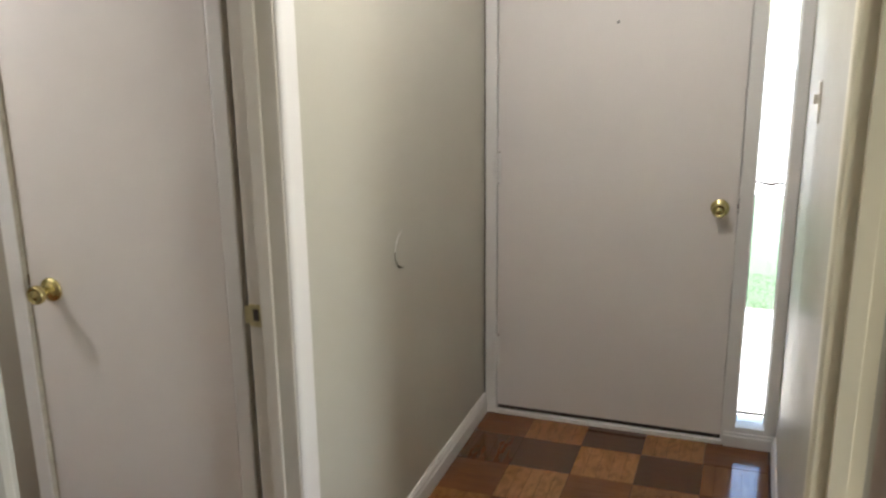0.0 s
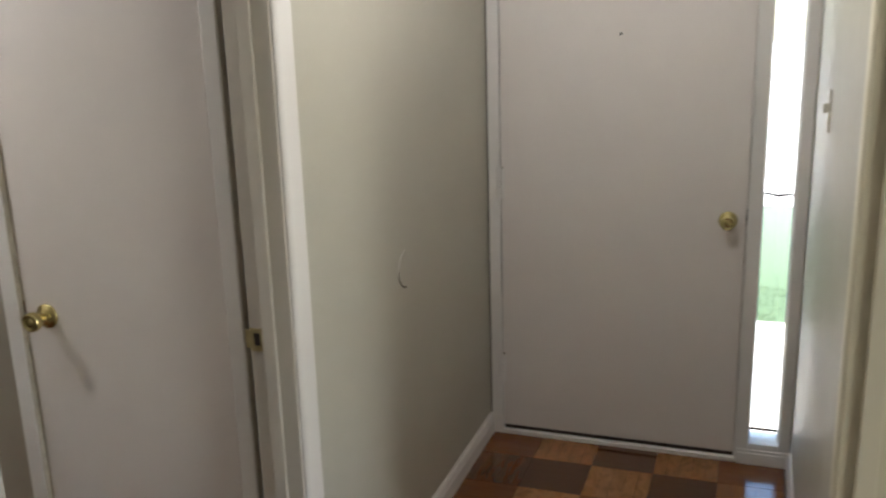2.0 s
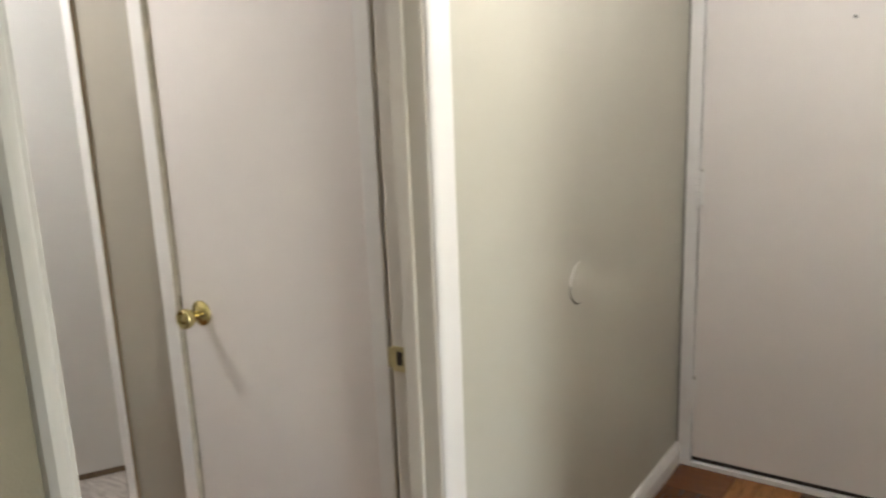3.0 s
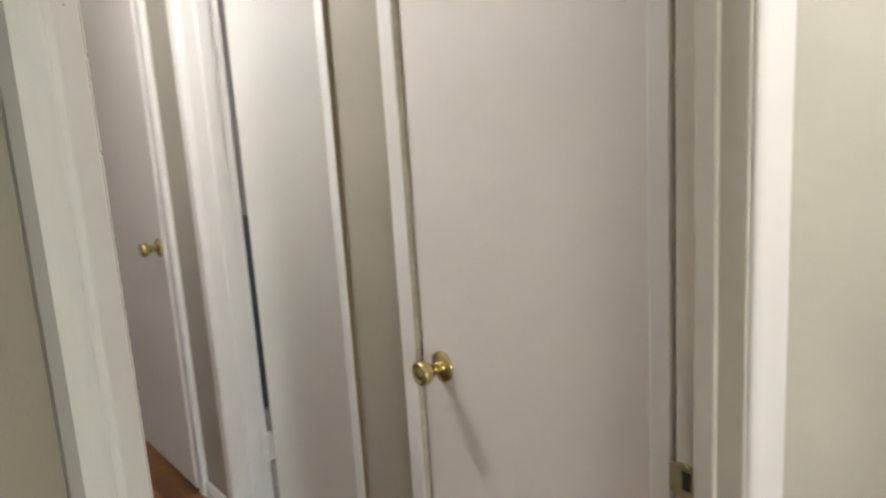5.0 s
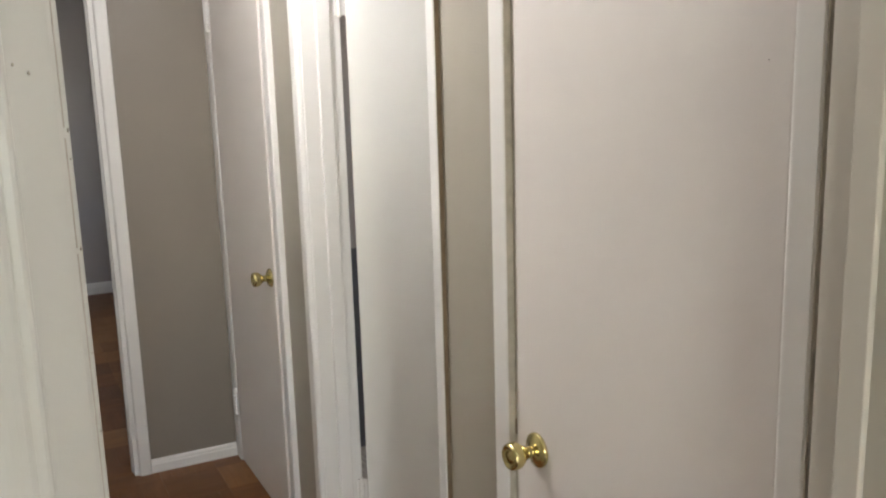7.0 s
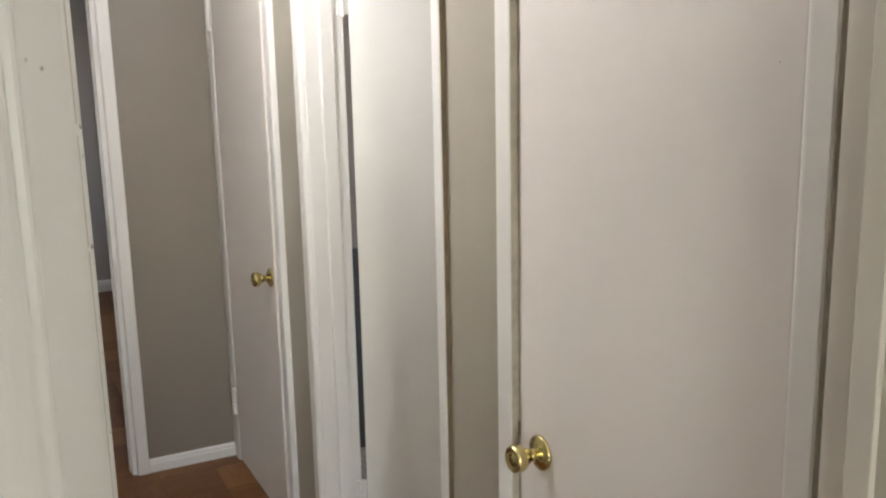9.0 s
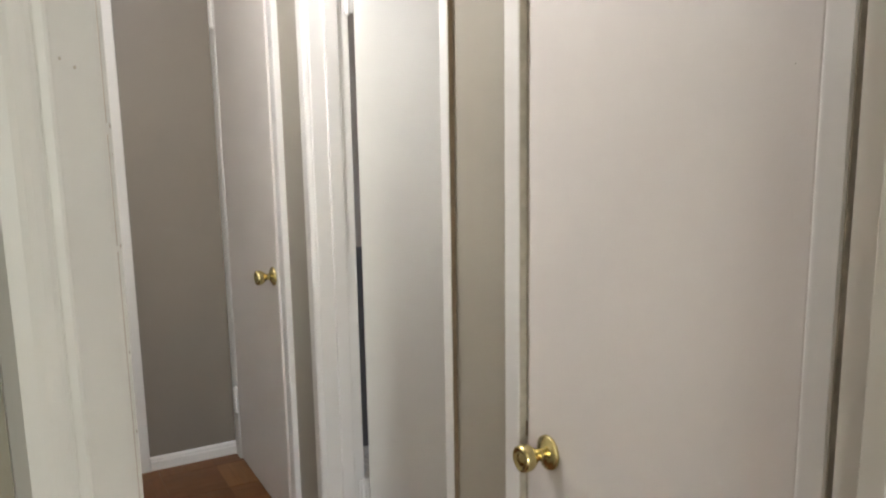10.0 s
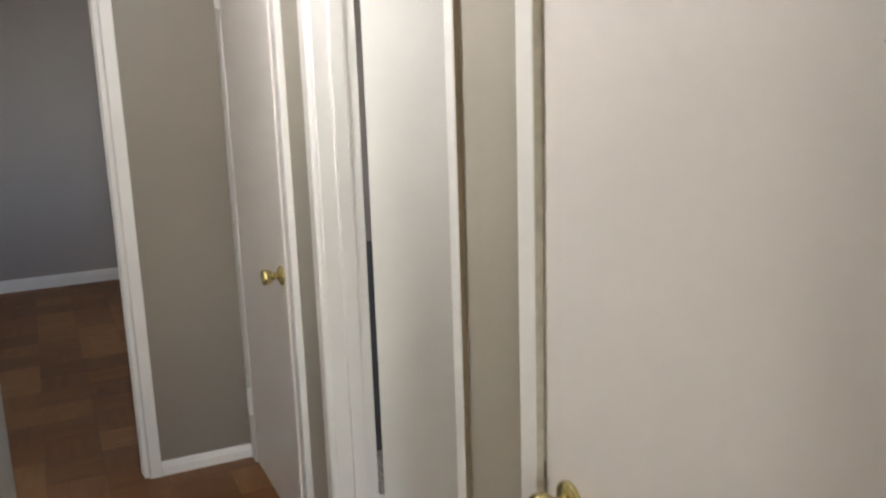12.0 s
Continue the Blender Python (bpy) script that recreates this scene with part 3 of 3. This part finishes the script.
part("leaf", leaf_box(-0.8375, -0.214, YN - 0.006, YN + 0.030), DOOR, door_2)
door_knob(door_2, -0.764, YN - 0.006, 0.9255)
part("latch_plate", boxes((-0.8450, -0.8380, YN - 0.0050, YN - 0.0030, 0.930, 0.960)), BROWN, door_2, "dark latch slot")
part("mark", lathe([(0.0, 0.0), (0.0012, 0.0), (0.0010, 0.0004), (0.0, 0.0005)], Matrix.Translation((-0.252, YN - 0.006, 1.624)) @ Matrix.Rotation(math.pi, 4, "Z"), 10), FILLER, door_2, "small filled pin hole")
frame_4 = base("trim_closet", "white enamelled closet door casing", "door frame", "structure")
part("casing", boxes((-0.8975, -0.8475, YN - 0.020, YN, 0, HEAD + 0.045), bevel=0.003), TRIM, frame_4)
part("casing_edge", boxes((-0.8477, -0.8459, YN - 0.0178, YN, 0, HEAD + 0.04)), EDGE_SHADE, frame_4, "inner edge of the casing, shade painted in taupe")
part("jamb", boxes((-0.8458, -0.8379, YN - 0.004, YN + 0.115, 0, HEAD)), EDGE_SHADE, frame_4)
part("casing_edge", boxes((-0.1620, -0.1600, YN - 0.0150, YN, 0, HEAD + 0.05)), EDGE_SHADE, frame_4, "outer edge of the casing, shade painted in taupe")
casing_leg(frame_4, -0.210, YN, (1, 0), (0, -1), 0.048, 0.018)
part("head_casing", boxes((-0.905, -0.166, YN - 0.020, YN, HEAD + 0.02, HEAD + 0.077)), TRIM, frame_4)

# ---- corridor: bathroom doorway with its door standing open inwards ----
frame_5 = base("trim_bath", "white enamelled bathroom door casing and jamb", "door frame", "structure")
casing_leg(frame_5, -1.1725, YN, (1, 0), (0, -1), 0.041, 0.0135)
# edge turned from the bulb, its shade put in as brown
part("casing_edge", boxes((-1.1315, -1.1295, YN - 0.0115, YN, 0, HEAD + 0.05)), BROWN, frame_5, "brown edge of the casing board, shade in its colour")
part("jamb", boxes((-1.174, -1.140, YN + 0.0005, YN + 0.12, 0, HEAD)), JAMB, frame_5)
casing_leg(frame_5, -2.026, YN, (-1, 0), (0, -1), 0.056, 0.021)
part("jamb", boxes((-2.040, -2.020, YN - 0.004, YN + 0.122, 0, HEAD), bevel=0.0015), TRIM, frame_5)
part("door_stop", boxes((-2.020, -2.008, 0.113, 0.156, 0, HEAD), bevel=0.003), TRIM, frame_5)
part("head_casing", boxes((-2.08, -1.11, YN - 0.020, YN, HEAD + 0.02, HEAD + 0.077), (-2.02, -1.174, YN, YN + 0.12, HEAD, HEAD + 0.02)), TRIM, frame_5)
for ly, lz in ((0.0725, 1.404), (0.0715, 0.838), (0.0720, 1.02)):
    part("paint_lump", lathe([(0.0, -0.001), (0.0028, -0.001), (0.0022, 0.0012), (0.0, 0.0018)], Matrix.Translation((-2.020, ly, lz)) @ Matrix.Rotation(-math.pi / 2, 4, "Z"), 10), TRIM, frame_5)
door_3 = base("door_3", "off-white flush bathroom door standing open inwards", "door", "structure", pose(-1.990, 0.196, 0, 0, 0, -32), group="flush doors")
part("leaf", boxes((-0.030, 0.006, 0.004, 0.800, 0.026, 2.03), bevel=0.003), DOOR_BATH, door_3)
# brown strip stands for the shade between leaf and floor
part("under_door_shade", boxes((-0.026, 0.003, 0.006, 0.798, 0.003, 0.026)), BROWN, door_3, "dark strip standing for the shade under the door")
for z in (1.862, 0.270):
    hinge(frame_5, -2.004, 0.186, z, 0.007, 0.100, 0.016, along=(0.3, 0.95), out=(0.9, -0.3))

# ---- corridor: far door ----
door_4 = base("door_4", "closed off-white flush door at the corridor's end", "door", "structure", group="flush doors")
part("leaf", leaf_box(-3.072, -2.388, YN - 0.026, YN + 0.010), DOOR, door_4)
door_knob(door_4, -2.434, YN - 0.026, 0.943)
for z in (1.885, 0.275):
    hinge(door_4, -3.0765, YN - 0.036, z, 0.011, 0.100, 0.028)
frame_6 = base("trim_far_door", "white enamelled casing of the far door", "door frame", "structure")
casing_leg(frame_6, -2.384, YN, (1, 0), (0, -1), 0.056, 0.022)
casing_leg(frame_6, -3.0800, YN, (-1, 0), (0, -1), 0.078, 0.030)
part("head_casing", boxes((-3.16, -2.33, YN - 0.020, YN, HEAD + 0.02, HEAD + 0.077)), TRIM, frame_6)

# ---- corridor's end: open doorway to the bedroom ----
frame_7 = base("trim_bedroom", "white enamelled casing of the open bedroom doorway", "door frame", "structure")
casing_leg(frame_7, XE, -0.378, (0, 1), (1, 0), 0.050, 0.018)
part("jamb", boxes((XE - 0.114, XE + 0.002, -0.396, -0.378, 0, HEAD), bevel=0.0015), TRIM, frame_7)
part("door_stop", boxes((XE - 0.070, XE - 0.035, -0.401, -0.394, 0, HEAD), bevel=0.002), TRIM, frame_7)
casing_leg(frame_7, XE - 0.110, -0.384, (0, 1), (-1, 0), 0.057, 0.016)
part("mark", lathe([(0.0, 0.0), (0.0032, 0.0), (0.0026, 0.0006), (0.0, 0.0007)], Matrix.Translation((XE + 0.0145, -0.3735, 0.164)) @ Matrix.Rotation(-math.pi / 2, 4, "Z"), 10), DARK, frame_7, "dark nail head")
part("head_jamb", boxes((XE - 0.114, XE + 0.002, -0.96, -0.396, HEAD, HEAD + 0.02)), TRIM, frame_7)

# ---- parquet blocks ----
TILE_W = 0.2286


def block_mesh(name, wood, fingers=5, n=TILE_W):
    """One square of finger parquet: strips along y with open joints, slightly eased."""
    bm = bmesh.new()
    g = 0.0005
    w = n / fingers
    for k in range(fingers):
        x0, x1 = -n / 2 + k * w + (g if k == 0 else 0.00005), -n / 2 + (k + 1) * w - (g if k == fingers - 1 else 0.00005)
        y0, y1 = -n / 2 + g, n / 2 - g
        e = 0.0003
        lo = [bm.verts.new(p) for p in ((x0, y0, -0.009), (x1, y0, -0.009), (x1, y1, -0.009), (x0, y1, -0.009))]
        hi = [bm.verts.new(p) for p in ((x0 + e, y0 + e, 0.0), (x1 - e, y0 + e, 0.0), (x1 - e, y1 - e, 0.0), (x0 + e, y1 - e, 0.0))]
        for i in range(4):
            bm.faces.new((lo[i], lo[(i + 1) % 4], hi[(i + 1) % 4], hi[i]))
        bm.faces.new(hi)
    me = bpy.data.meshes.new(name)
    bm.to_mesh(me)
    bm.free()
    me.materials.append(wood)
    return me


BLOCK = block_mesh("parquet_block", HALL_WOOD)
BLOCK_MID = block_mesh("parquet_block", HALL_WOOD_MID)
BLOCK_DARK = block_mesh("parquet_block", HALL_WOOD_DARK)
BLOCK_ROOM = block_mesh("parquet_block", ROOM_WOOD)
rng = random.Random(4)


# tones of the rows before the front door, light, mid and dark, from the left wall
ROWS = {12: "MLDLM", 11: "DDLDM", 10: "MLMLD"}
TONES = {"L": BLOCK, "M": BLOCK_MID, "D": BLOCK_DARK}


def lay(meshes, x0, y0, i0, i1, j0, j1, keep):
    for i in range(i0, i1):
        for j in range(j0, j1):
            x, y = x0 + TILE_W * (i + 0.5), y0 + TILE_W * (j + 0.5)
            if not keep(x, y):
                continue
            mesh = rng.choice(meshes[(i + j) % 2])
            if len(meshes[0]) > 1 and j in ROWS and 1 <= i <= 5:
                mesh = TONES[ROWS[j][i - 1]]
            ob = new("parquet_block", mesh)
            ob.parent = floor
            turn = 90 if (i + j) % 2 else 0
            ob.matrix_basis = pose(x, y, rng.uniform(-0.0006, 0.0), rng.uniform(-0.12, 0.12), rng.uniform(-0.12, 0.12), turn + rng.choice((0, 180)))


lay(((BLOCK, BLOCK, BLOCK_MID), (BLOCK_DARK, BLOCK_MID)), 0.679 - 4 * TILE_W, 1.381 - 12 * TILE_W, 0, 8, 1, 14, lambda x, y: -0.02 < x < 1.24 and y < YF + 0.12)
lay(((BLOCK_ROOM,), (BLOCK_ROOM,)), -3.521 - 15 * TILE_W, -0.530 - 12 * TILE_W, 0, 30, 8, 15, lambda x, y: (x > XE - 0.12 and x < -0.22 and y < 0.2) or (x <= XE - 0.12 and y < 0.9))


def far_blocks(x0, x1, y0, y1):
    """The rest of the floor, joined."""
    bm = bmesh.new()
    bm.from_mesh(BLOCK)
    src = np.array([v.co[:] for v in bm.verts])
    faces = [[v.index for v in f.verts] for f in bm.faces]
    bm.free()
    verts, polys = [], []
    for i in range(round((x1 - x0) / TILE_W)):
        for j in range(round((y1 - y0) / TILE_W)):
            c = src.copy()
            if (i + j) % 2:
                c[:, [0, 1]] = c[:, [1, 0]] * (1, -1)
            k = len(verts)
            verts += (c + (x0 + TILE_W * (i + 0.5), y0 + TILE_W * (j + 0.5), 0)).tolist()
            polys += [[k + q for q in f] for f in faces]
    me = bpy.data.meshes.new("parquet_field")
    me.from_pydata(verts, [], polys)
    me.materials.append(HALL_WOOD)
    ob = new("parquet_field", me)
    ob.parent = floor
    return tagged(ob, kind="stuff")


far_blocks(0.679 - 4 * TILE_W, 0.679 + 14 * TILE_W, 1.381 - 28 * TILE_W, 1.381 - 11 * TILE_W)
